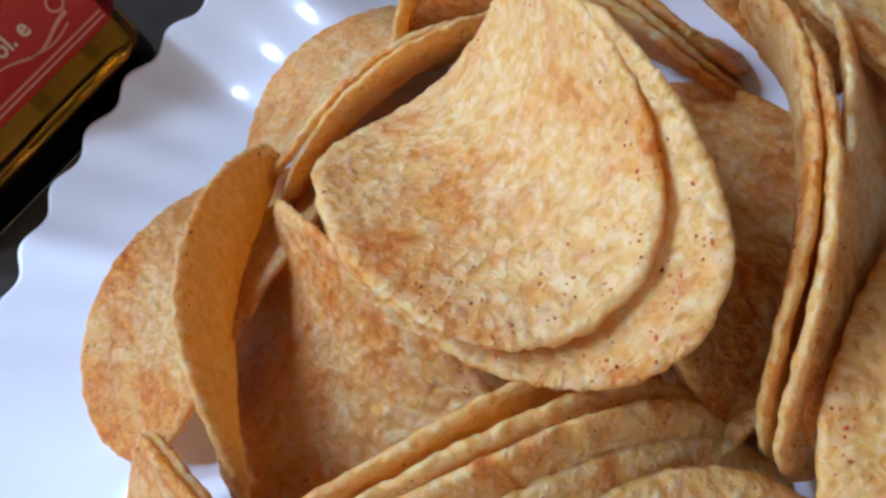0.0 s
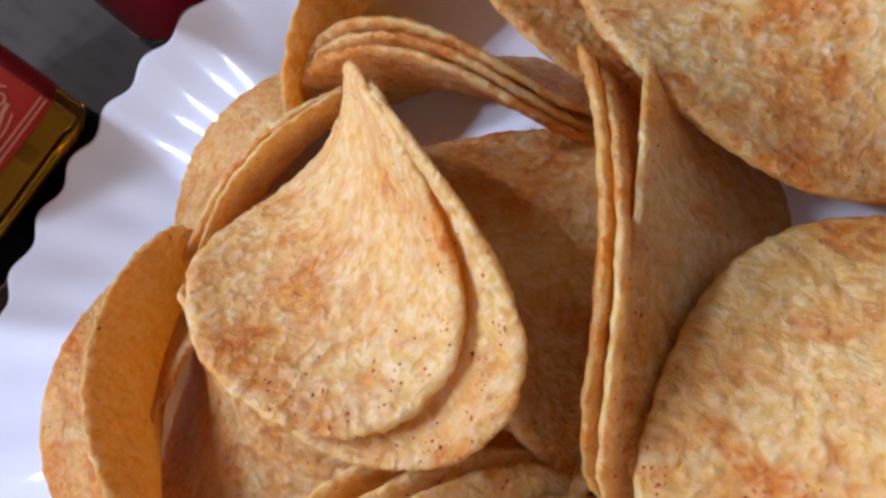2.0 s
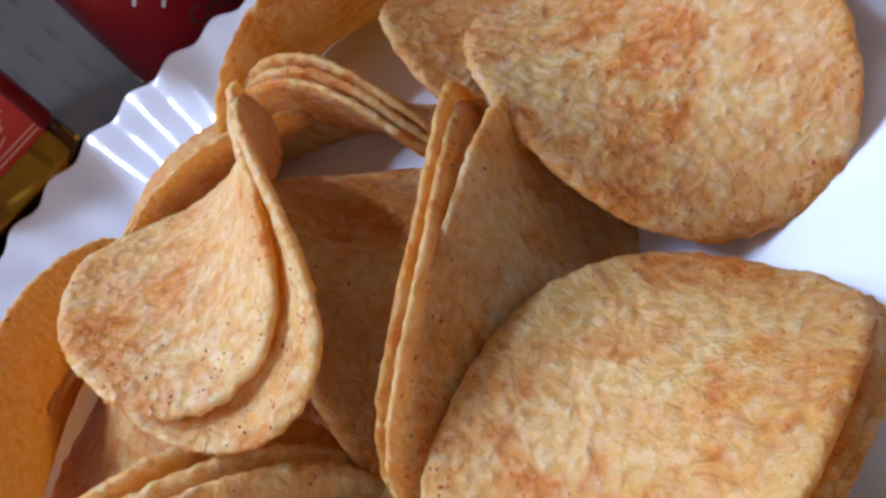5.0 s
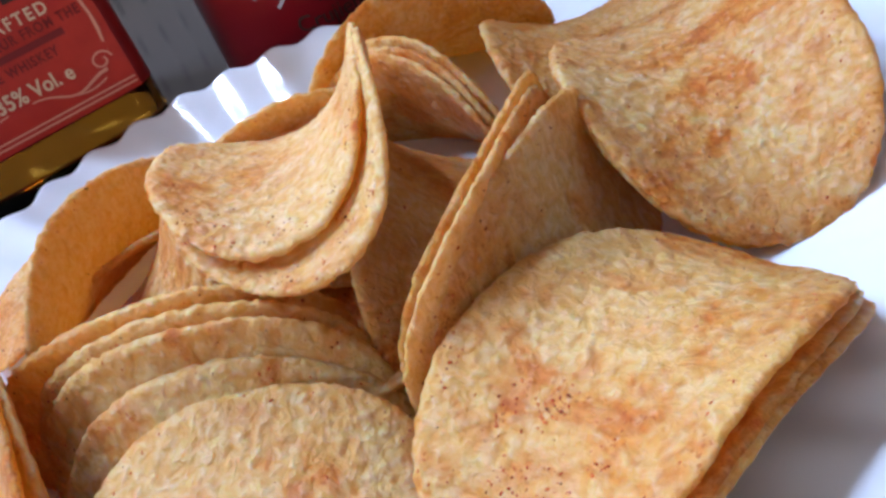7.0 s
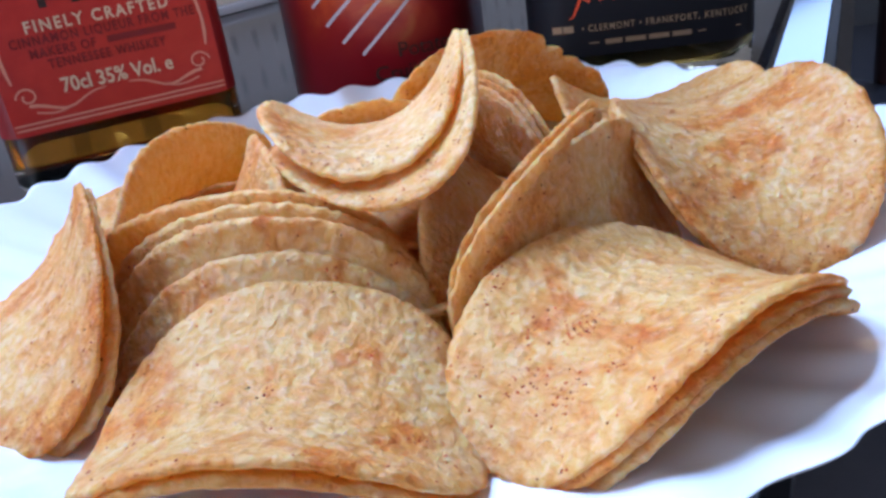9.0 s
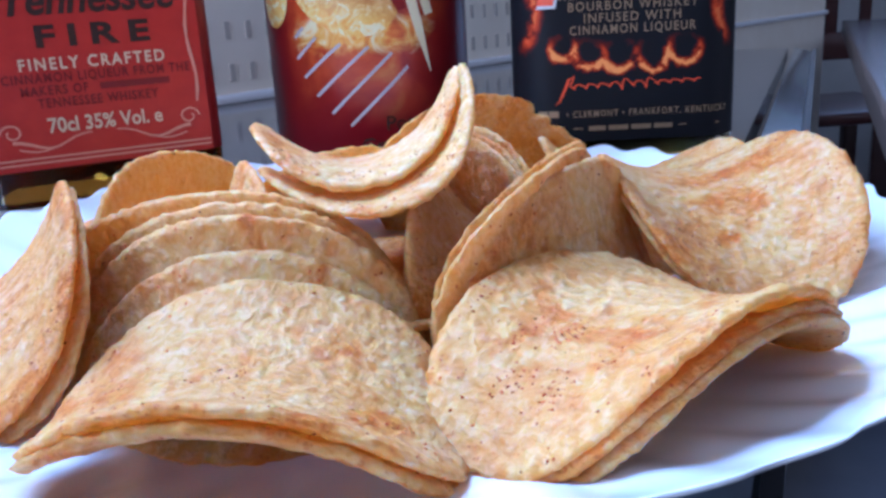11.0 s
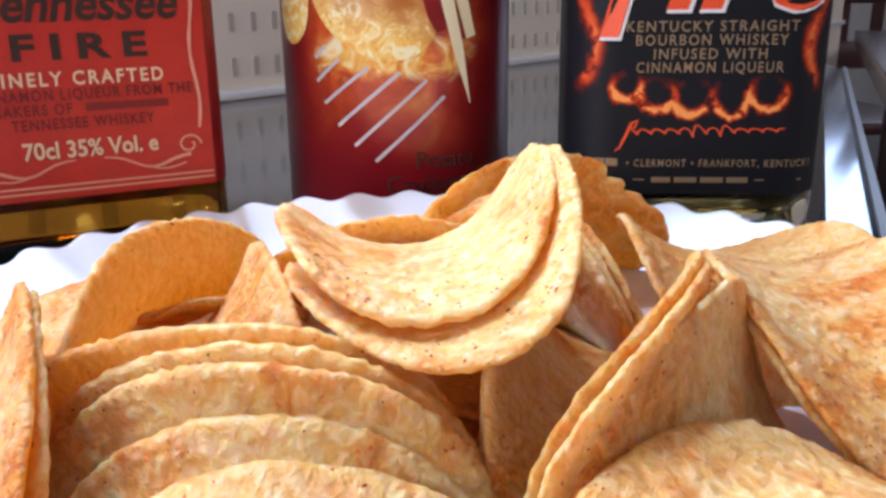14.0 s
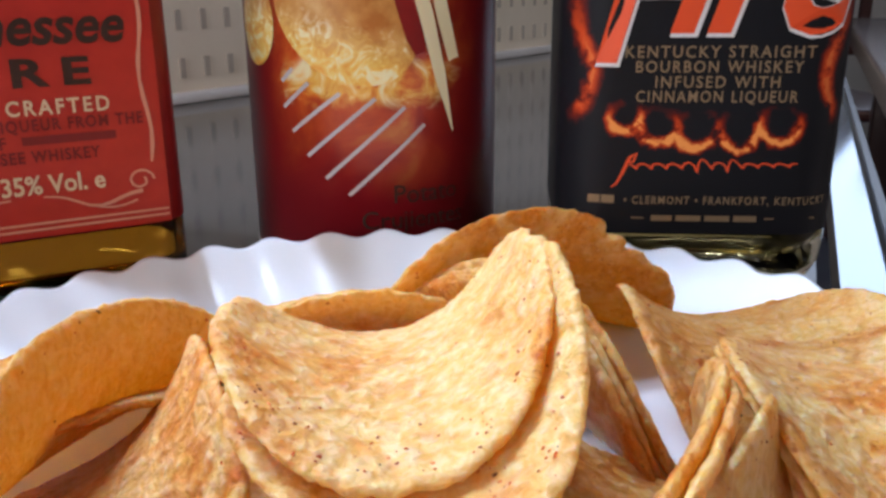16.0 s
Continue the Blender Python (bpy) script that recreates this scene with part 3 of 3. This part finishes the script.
def flame_label():
    """Black paper printed with a row of soft flames that curl in cups, and taller licks at both sides."""
    m, nt, b = material("black_flame_paper", rough=0.5, spec=0.18)
    tc = nt.nodes.new("ShaderNodeTexCoord")
    stir = node(nt, "ShaderNodeTexNoise", Scale=210.0, Detail=3.0, Roughness=0.6)
    nt.links.new(tc.outputs["Object"], stir.inputs["Vector"])
    pushed = nt.nodes.new("ShaderNodeVectorMath")
    pushed.operation = "MULTIPLY_ADD"
    pushed.inputs[1].default_value = (0.0042, 0.0, 0.0050)
    nt.links.new(stir.outputs["Color"], pushed.inputs[0])
    nt.links.new(tc.outputs["Object"], pushed.inputs[2])
    sep = nt.nodes.new("ShaderNodeSeparateXYZ")
    nt.links.new(pushed.outputs[0], sep.inputs[0])
    x, z = maths(nt, "SUBTRACT", sep.outputs["X"], 0.0021), maths(nt, "SUBTRACT", sep.outputs["Z"], 0.0025)

    def fade(value, dark, light):
        n = nt.nodes.new("ShaderNodeMapRange")
        n.interpolation_type = "SMOOTHSTEP"
        n.inputs["From Min"].default_value, n.inputs["From Max"].default_value = dark, light
        nt.links.new(value, n.inputs["Value"])
        return n.outputs[0]

    heat = None
    for cx, cz, r in ((-0.0205, 0.0470, 0.0040), (-0.0120, 0.0448, 0.0048), (-0.0022, 0.0438, 0.0052), (0.0085, 0.0438, 0.0056), (0.0185, 0.0450, 0.0050)):
        dx, dz = maths(nt, "SUBTRACT", x, cx), maths(nt, "SUBTRACT", z, cz)
        d = maths(nt, "SQRT", maths(nt, "ADD", maths(nt, "MULTIPLY", dx, dx), maths(nt, "MULTIPLY", dz, dz)))
        ring = fade(maths(nt, "ABSOLUTE", maths(nt, "SUBTRACT", d, r)), 0.0024, 0.0)
        cup = maths(nt, "MULTIPLY", ring, fade(dz, 0.0060, -0.0030))
        heat = cup if heat is None else maths(nt, "MAXIMUM", heat, cup)
    bend = maths(nt, "MULTIPLY", maths(nt, "SINE", maths(nt, "MULTIPLY", z, 190.0)), 0.0022)
    side = maths(nt, "SUBTRACT", maths(nt, "SUBTRACT", maths(nt, "ABSOLUTE", x), 0.0315), bend)
    lick = maths(nt, "MULTIPLY", fade(maths(nt, "ABSOLUTE", side), 0.0036, 0.0), maths(nt, "MULTIPLY", fade(z, 0.043, 0.050), fade(z, 0.094, 0.060)))
    heat = maths(nt, "MAXIMUM", heat, maths(nt, "MULTIPLY", lick, 0.72))
    front = nt.nodes.new("ShaderNodeSeparateXYZ")
    nt.links.new(tc.outputs["Object"], front.inputs[0])
    heat = maths(nt, "MULTIPLY", heat, fade(front.outputs["Y"], -0.012, -0.020))
    heat = maths(nt, "MULTIPLY", heat, fade(stir.outputs["Fac"], 0.22, 0.52))
    nt.links.new(ramp(nt, heat, [(0.05, (0.010, 0.010, 0.013)), (0.32, (0.16, 0.012, 0.006)), (0.62, (0.60, 0.065, 0.012)), (0.9, (0.95, 0.36, 0.09))]), b.inputs["Base Color"])
    return m


def black_label_bottle():
    """A clear bottle with a black label on which orange flames are printed."""
    b = empty("bourbon_bottle", pose(0.0600, 0.1175, 0, 0, 0, 2) @ pose(0, 0.031, 0), "clear glass bottle of cinnamon bourbon with a black flame label", "bottle")
    w, d = 0.0745, 0.062
    body = [(z, rounded_rect(w - i, d - i, 0.014 - i / 2)) for z, i in ((0.0, 0.012), (0.002, 0.005), (0.006, 0.001), (0.012, 0.0))]
    body += [(0.150, rounded_rect(w, d, 0.014)), (0.170, rounded_rect(0.060, 0.052, 0.02)), (0.185, rounded_rect(0.036, 0.036, 0.017)), (0.240, rounded_rect(0.030, 0.030, 0.0145))]
    part("glass", loft(body), GLASS, b, "clear glass with a thick base")
    k, j = w - 0.007, d - 0.007
    part("liquor", loft([(0.0085, rounded_rect(k - 0.01, j - 0.01, 0.008)), (0.014, rounded_rect(k, j, 0.0105)), (0.148, rounded_rect(k, j, 0.0105)), (0.160, rounded_rect(0.054, 0.046, 0.015))]), PALE, b, "pale golden liquor")
    part("cap", lathe([(0, 0.236), (0.0165, 0.236), (0.0165, 0.268), (0, 0.268)], 48), DARKEDGE, b)
    z0, z1 = 0.0155, 0.140
    loop = rounded_rect(w + 0.0006, d + 0.0006, 0.0143)
    label = part("label", band(loop, z0, z1), flame_label(), b, "black paper label with bronze lettering and flames")
    y = -d / 2 - 0.0007
    for words, wide, size, x, z in (
        ("KENTUCKY STRAIGHT", 0.0470, 0.0041, 0.0018, 0.0618),
        ("BOURBON WHISKEY", 0.0415, 0.0041, 0.0018, 0.0581),
        ("INFUSED WITH", 0.0310, 0.0041, 0.0018, 0.0543),
        ("CINNAMON LIQUEUR", 0.0405, 0.0041, 0.0018, 0.0506),
        ("\u2022 CLERMONT \u2022 FRANKFORT, KENTUCKY", 0.0540, 0.0030, 0.0070, 0.0237),
    ):
        edge_ink("lettering", text_mesh(words, size, x, z, "CENTER", 0.0, 0.00006, wide, 1.25), BRONZE, label, y)
    edge_ink("lettering_bar", patch([(-0.0295, 0.0238), (-0.0225, 0.0238), (-0.0225, 0.0260), (-0.0295, 0.0260)]), BRONZE, label, y)
    for x0, x1 in ((-0.0125, -0.0070), (-0.0060, 0.0005), (0.0015, 0.0080), (0.009, 0.015)):
        edge_ink("lettering_bar", patch([(x0, 0.0190), (x1, 0.0190), (x1, 0.0206), (x0, 0.0206)]), BRONZE, label, y)
    for x0, x1 in ((-0.031, -0.0145), (0.017, 0.031)):
        edge_ink("rule", strip([(x0, 0.0198), (x1, 0.0198)], 0.0004), BRONZE, label, y)
    # the great slanted word
    edge_ink("lettering", text_mesh("F", 0.052, -0.0215, 0.0610, "CENTER", 0.35, 0.0016, 0.026), WHITE, label, y)
    edge_ink("lettering", text_mesh("F", 0.052, -0.0219, 0.0614, "CENTER", 0.35, 0.0010, 0.0255), ORANGE, label, y - 0.0002)
    edge_ink("lettering", text_mesh("ire", 0.046, 0.0105, 0.0685, "CENTER", 0.35, 0.0018, 0.0475), WHITE, label, y)
    edge_ink("lettering", text_mesh("ire", 0.046, 0.0101, 0.0689, "CENTER", 0.35, 0.0012, 0.047), ORANGE, label, y - 0.0002)
    # an orange handwritten stroke, as a plain scrawl
    stroke = [(-0.0235, 0.0282), (-0.0222, 0.0290), (-0.0205, 0.0325), (-0.0190, 0.0362), (-0.0172, 0.0372), (-0.0180, 0.0350), (-0.0200, 0.0346)]
    edge_ink("scrawl", strip(stroke, [0.0003, 0.0006, 0.0009, 0.0009, 0.0007, 0.0006, 0.0003]), ORANGE, label, y)
    loops = []
    for i in range(120):
        t = i / 119
        tall = 0.0007 + 0.0014 * math.exp(-((t - 0.42) / 0.05) ** 2) + 0.0013 * math.exp(-((t - 0.60) / 0.05) ** 2) - 0.0003 * t
        turn = 2 * math.pi * 11 * t
        loops.append((-0.0190 + 0.0430 * t + 0.0006 * math.sin(turn), 0.0338 + 0.0006 * t + tall * math.cos(turn + 0.6)))
    edge_ink("scrawl", strip(loops, [0.00035 + 0.00025 * abs(math.sin(i * 0.29)) for i in range(120)]), ORANGE, label, y - 0.00005)


black_label_bottle()


# ---- crisps ----
def crisp_mesh(A, B, p, q, seed, thick=0.0017, chipped=0.0, square=2.25, curl=(0.0, 0.0), drifts=(), dusting=0.0):
    """An oval saddle of fried dough: p bends the long axis, q the short one, curl the ends of the short one; a ragged, blistered
    rim. Also gives the coarse flecks of seasoning that lie on it, thickest in the drifts of (u, v, spread, count)."""
    rng = random.Random(seed)
    o = Vector((rng.uniform(-9, 9), rng.uniform(-9, 9), rng.uniform(-9, 9)))
    rings, segs = 30, 180
    bm = bmesh.new()
    warp = [rng.uniform(-0.0006, 0.0006) for _ in range(3)]

    def place(k, i, side):
        a = 2 * math.pi * i / segs
        f = k / rings
        edge = 1 + 0.010 * noise.noise(o + Vector((math.cos(a) * 9, math.sin(a) * 9, 1.0))) + 0.006 * noise.noise(o + Vector((math.cos(a) * 25, math.sin(a) * 25, 2.0))) + 0.009 * noise.noise(o + Vector((math.cos(a) * 60, math.sin(a) * 60, 3.0)))
        if chipped:
            cut = max(0.0, 1 - abs((a - chipped + math.pi) % (2 * math.pi) - math.pi) / 0.34)
            edge -= 0.12 * min(1.0, cut * 1.8) * (0.7 + 0.3 * math.sin(a * 31))
        c, s = (math.copysign(abs(w) ** (2 / square), w) for w in (math.cos(a), math.sin(a)))
        u, v = f * edge * c, f * edge * s
        z = p * u * u - q * v * v - (p - q) / 4 - curl[0] * v**3 - curl[1] * v**4
        z += warp[0] * math.sin(3 * u + 2 * v) + warp[1] * u * v + warp[2] * u * u * u
        at = Vector((u * A, v * B, 0)) * 330 + o
        z += 0.00018 * noise.noise(at) + 0.00014 * noise.noise(at * 2.3)
        z += 0.00015 * (1 - 2 * abs(noise.noise(Vector((u * A * 420, v * B * 190, 0)) + o)))
        z += 0.00040 * f**8 * noise.noise(o + Vector((math.cos(a) * 22, math.sin(a) * 22, 5.0)))
        nrm = Vector((-2 * p * u / A, 2 * q * v / B, 1)).normalized()
        t = thick * (0.5 + 0.16 * noise.noise(at * 1.2 + Vector((0, 0, 7)))) * (1 if f < 0.97 else 0.62)
        return Vector((u * A, v * B, z)) + nrm * t * side

    sides = []
    for side in (1, -1):
        grid = [[bm.verts.new(place(0, 0, side))]]
        for k in range(1, rings + 1):
            grid.append([bm.verts.new(place(k, i, side)) for i in range(segs)])
        for i in range(segs):
            j = (i + 1) % segs
            f = (grid[0][0], grid[1][i], grid[1][j])
            bm.faces.new(f if side > 0 else f[::-1])
            for k in range(1, rings):
                f = (grid[k][i], grid[k + 1][i], grid[k + 1][j], grid[k][j])
                bm.faces.new(f if side > 0 else f[::-1])
        sides.append(grid)
    # a rounded, ragged edge
    mid = []
    for i in range(segs):
        a, b = sides[0][-1][i].co, sides[1][-1][i].co
        m = (a + b) / 2
        out = Vector((m.x, m.y, 0)).normalized() * thick * (0.30 + 0.25 * noise.noise(m * 900 + o))
        mid.append(bm.verts.new(m + out))
    for i in range(segs):
        j = (i + 1) % segs
        bm.faces.new((sides[0][-1][i], mid[i], mid[j], sides[0][-1][j]))
        bm.faces.new((mid[i], sides[1][-1][i], sides[1][-1][j], mid[j]))
    flecks = bmesh.new()
    spots = [(rng.gauss(u, w), rng.gauss(v, w), -1) for u, v, w, n in drifts for _ in range(n)]
    for _ in range(130):
        a, r = rng.uniform(0, 2 * math.pi), rng.choice((rng.uniform(0.86, 0.985), rng.uniform(0.86, 0.985), math.sqrt(rng.random())))
        spots.append((r * math.cos(a), r * math.sin(a), rng.choice((-1, -1, 1))))
    for u, v, side in spots:
        r, a = math.hypot(u, v), math.atan2(v, u) % (2 * math.pi)
        if r > 0.985:
            continue
        i, k = int(a / (2 * math.pi) * segs) % segs, max(1, int(r * rings))
        quad = [g.co for g in (sides[0 if side > 0 else 1][k][i], sides[0 if side > 0 else 1][min(k + 1, rings)][i], sides[0 if side > 0 else 1][k][(i + 1) % segs])]
        mid_at = (quad[0] + quad[1] + quad[2]) / 3
        east = (quad[1] - quad[0]).normalized()
        up = east.cross(quad[2] - quad[0]).normalized()
        up = up if up.z * side > 0 else -up
        north = up.cross(east)
        size, lean, long = rng.uniform(0.00012, 0.00033), rng.uniform(0, 6.28), rng.uniform(1.0, 1.9)
        ring = []
        for n in range(5):
            b = 2 * math.pi * n / 5
            x, y = size * long * math.cos(b) * rng.uniform(0.7, 1.2), size * math.sin(b) * rng.uniform(0.7, 1.2)
            ring.append(flecks.verts.new(mid_at + east * (x * math.cos(lean) - y * math.sin(lean)) + north * (x * math.sin(lean) + y * math.cos(lean)) - up * 0.00005))
        peak = flecks.verts.new(mid_at + up * size * 0.7)
        for n in range(5):
            flecks.faces.new((ring[n], ring[(n + 1) % 5], peak))
    bmesh.ops.recalc_face_normals(flecks, faces=flecks.faces[:])
    uv = bm.loops.layers.uv.new("rim")
    for face in bm.faces:
        for loop in face.loops:
            x, y, _ = loop.vert.co
            loop[uv].uv = ((abs(x / A) ** square + abs(y / B) ** square) ** (1 / square), min(1.0, dusting + sum(math.exp(-((x / A - u) ** 2 + (y / B - v) ** 2) / (5 * w * w)) for u, v, w, _ in drifts)))
    return bm, flecks


SEEDS = iter(range(11, 400))


def crisp(at, turn, size=(33.0, 23.0), bend=(10.0, 5.6), label="golden saddle-shaped potato crisp dusted with red seasoning", chipped=0.0, square=2.25, curl=(0.0, 0.0), drifts=(), dusting=0.0):
    """A crisp by its middle (mm), its turn (axis times angle, radians), half lengths and bends (mm)."""
    v = Vector(turn)
    m = Matrix.Translation([c / 1000 for c in at]) @ Matrix.Rotation(v.length, 4, v.normalized())
    body, flecks = crisp_mesh(size[0] / 1000, size[1] / 1000, bend[0] / 1000, bend[1] / 1000, next(SEEDS), chipped=chipped, square=square, curl=[c / 1000 for c in curl], drifts=drifts, dusting=dusting)
    ob = part("potato_crisp", body, CRISP)
    ob.matrix_world = m
    tagged(part("seasoning", flecks, SEASONING, ob, "coarse dark red paprika flecks", smooth=False), kind="stuff")
    return tagged(ob, label, "crisp", "crisps on the plate")


crisp((-2.1, -6.2, 35.4), (1.837, 2.268, 0.054), (30.2, 20.8), (4.0, 9.9), "pale crisp with red seasoning lying on top of the pile", square=2.6, curl=(0.7, 2.9), drifts=((-0.24, -0.91, 0.08, 12), (-0.8, -0.6, 0.1, 14), (-0.9, -0.12, 0.09, 18), (-0.84, 0.29, 0.06, 10), (-0.58, -0.78, 0.08, 12)), dusting=-0.8)
crisp((2.6, -11.9, 33.0), (1.681, 2.161, 0.288), (31.3, 22.0), (5.8, 8.2), curl=(-0.5, 3.6), drifts=((-0.82, 0.11, 0.05, 14), (-0.85, -0.35, 0.06, 12), (-0.86, 0.39, 0.05, 14)), dusting=-1.1)
crisp((69.0, 4.4, 19.0), (2.585, -2.077, -0.242), (32.5, 22.6), (8.0, 9.7), square=2.6, drifts=((0.49, 0.15, 0.10, 20), (0.24, -0.79, 0.06, 12), (-0.16, 0.43, 0.10, 10)), dusting=-0.3)
crisp((45.9, -57.9, 17.3), (1.182, -2.991, 0.064), (31.8, 22.1), (11.4, 5.6), square=2.6, drifts=((0.31, 0.11, 0.06, 55), (0.6, -0.13, 0.06, 35), (0.41, 0.38, 0.05, 22), (0.64, 0.11, 0.05, 35), (0.36, -0.35, 0.06, 15), (0.31, 0.85, 0.05, 10)))
crisp((-4.8, -75.9, 16.3), (3.080, 0.258, -0.226), (28.1, 24.8), (8.1, 6.8), square=3, drifts=((-0.74, 0.0, 0.06, 12), (-0.16, 0.0, 0.08, 16), (0.64, 0.3, 0.06, 15)), dusting=-0.4)
crisp((-14.7, -62.6, 8.5), (-2.507, -0.124, 0.008), (32.3, 21.7), (12.2, 5.7), dusting=-0.8)
crisp((-17.9, -53.9, 12.8), (-2.169, -0.072, -0.011), (30.4, 20.2), (8.7, 3.6), dusting=-0.8)
crisp((-26.6, -44.4, 13.5), (-1.922, -0.142, -0.111), (33.5, 20.6), (7.7, 5.5), dusting=-0.5)
crisp((-60.2, -47.7, 16.1), (3.241, -1.858, 0.477), (31.4, 23.3), (4.4, 7.0), dusting=-0.6)
crisp((-52.1, 0.8, 21.2), (-1.435, 1.625, -1.136), (33.8, 13.1), (5.7, 4.8), dusting=-1.1)
crisp((-61.5, 16.0, 13.0), (2.716, 1.226, -0.010), (32.7, 22.6), (7.0, 4.5), "golden crisp lying flat against the plate rim", dusting=-0.4)
crisp((-20.3, 40.2, 13.3), (-3.693, -0.300, -0.442), (32.8, 21.4), (8.4, 5.6), dusting=-0.5)
crisp((-19.2, 49.0, 14.3), (-3.483, -0.662, 0.234), (32.5, 22.9), (9.1, 5.4), dusting=-0.7)
crisp((-39.8, -13.2, 13.4), (1.445, 2.369, 0.839), (33.2, 22.8), (11.3, 7.9))
crisp((21.6, -12.9, 16.0), (1.961, -1.733, -0.784), (33.1, 22.0), (10.9, 6.9))
crisp((36.2, -24.9, 14.3), (1.145, -1.674, -1.439), (33.1, 21.3), (7.7, 4.4))
crisp((35.0, -20.1, 14.5), (-1.483, -1.015, 0.805), (34.3, 21.6), (8.0, 4.8))
crisp((43.4, -24.4, 13.1), (-1.771, -1.031, 0.693), (33.3, 21.1), (8.2, 4.5))
crisp((18.6, 39.3, 11.7), (1.974, -0.831, -0.374), (33.1, 22.1), (9.1, 5.4))
crisp((12.3, 63.2, 18.5), (2.331, 0.360, 0.131), (32.6, 22.8), (9.5, 6.0), "golden crisp with a broken edge standing at the back", chipped=0.90)
crisp((56.4, 33.6, 17.4), (-1.917, -2.262, -0.096), (32.3, 24.7), (12.6, 10.1))
crisp((69.4, 2.3, 21.0), (2.585, -2.077, -0.242), (32.5, 22.6), (8.0, 9.7), square=2.6)
crisp((46.6, -58.5, 15.4), (1.182, -2.991, 0.064), (31.8, 22.1), (11.4, 5.6), square=2.6)
crisp((47.9, -58.2, 13.6), (1.182, -2.991, 0.064), (31.8, 22.1), (11.4, 5.6), square=2.6)
crisp((17.3, 37.9, 10.6), (1.974, -0.831, -0.374), (33.1, 22.1), (9.1, 5.4))
crisp((16.4, 35.5, 10.4), (1.974, -0.831, -0.374), (33.1, 22.1), (9.1, 5.4))
crisp((20.9, -12.6, 13.7), (1.961, -1.733, -0.784), (33.1, 22.0), (10.9, 6.9))
crisp((-61.2, -48.4, 17.7), (3.241, -1.858, 0.477), (31.4, 23.3), (4.4, 7.0))
crisp((-20.0, -50.8, 12.9), (-2.125, -0.099, -0.069), (31.2, 20.9), (7.9, 4.9), dusting=-0.8)
crisp((-4.9, -76.7, 14.4), (3.080, 0.258, -0.226), (28.1, 24.8), (8.1, 6.8), square=3)

# two crisps added to stand in for the brown shade under the pile
crisp((2.0, -28.0, 8.5), (3.0, 0.6, 0.05), (32.0, 22.0), (3.5, 3.0), "filler crisp lying flat, added to darken the gaps under the pile")
crisp((-2.0, 3.0, 8.5), (3.02, -0.35, 0.04), (31.0, 21.0), (3.0, 2.5), "filler crisp lying flat, added to darken the gaps under the pile")
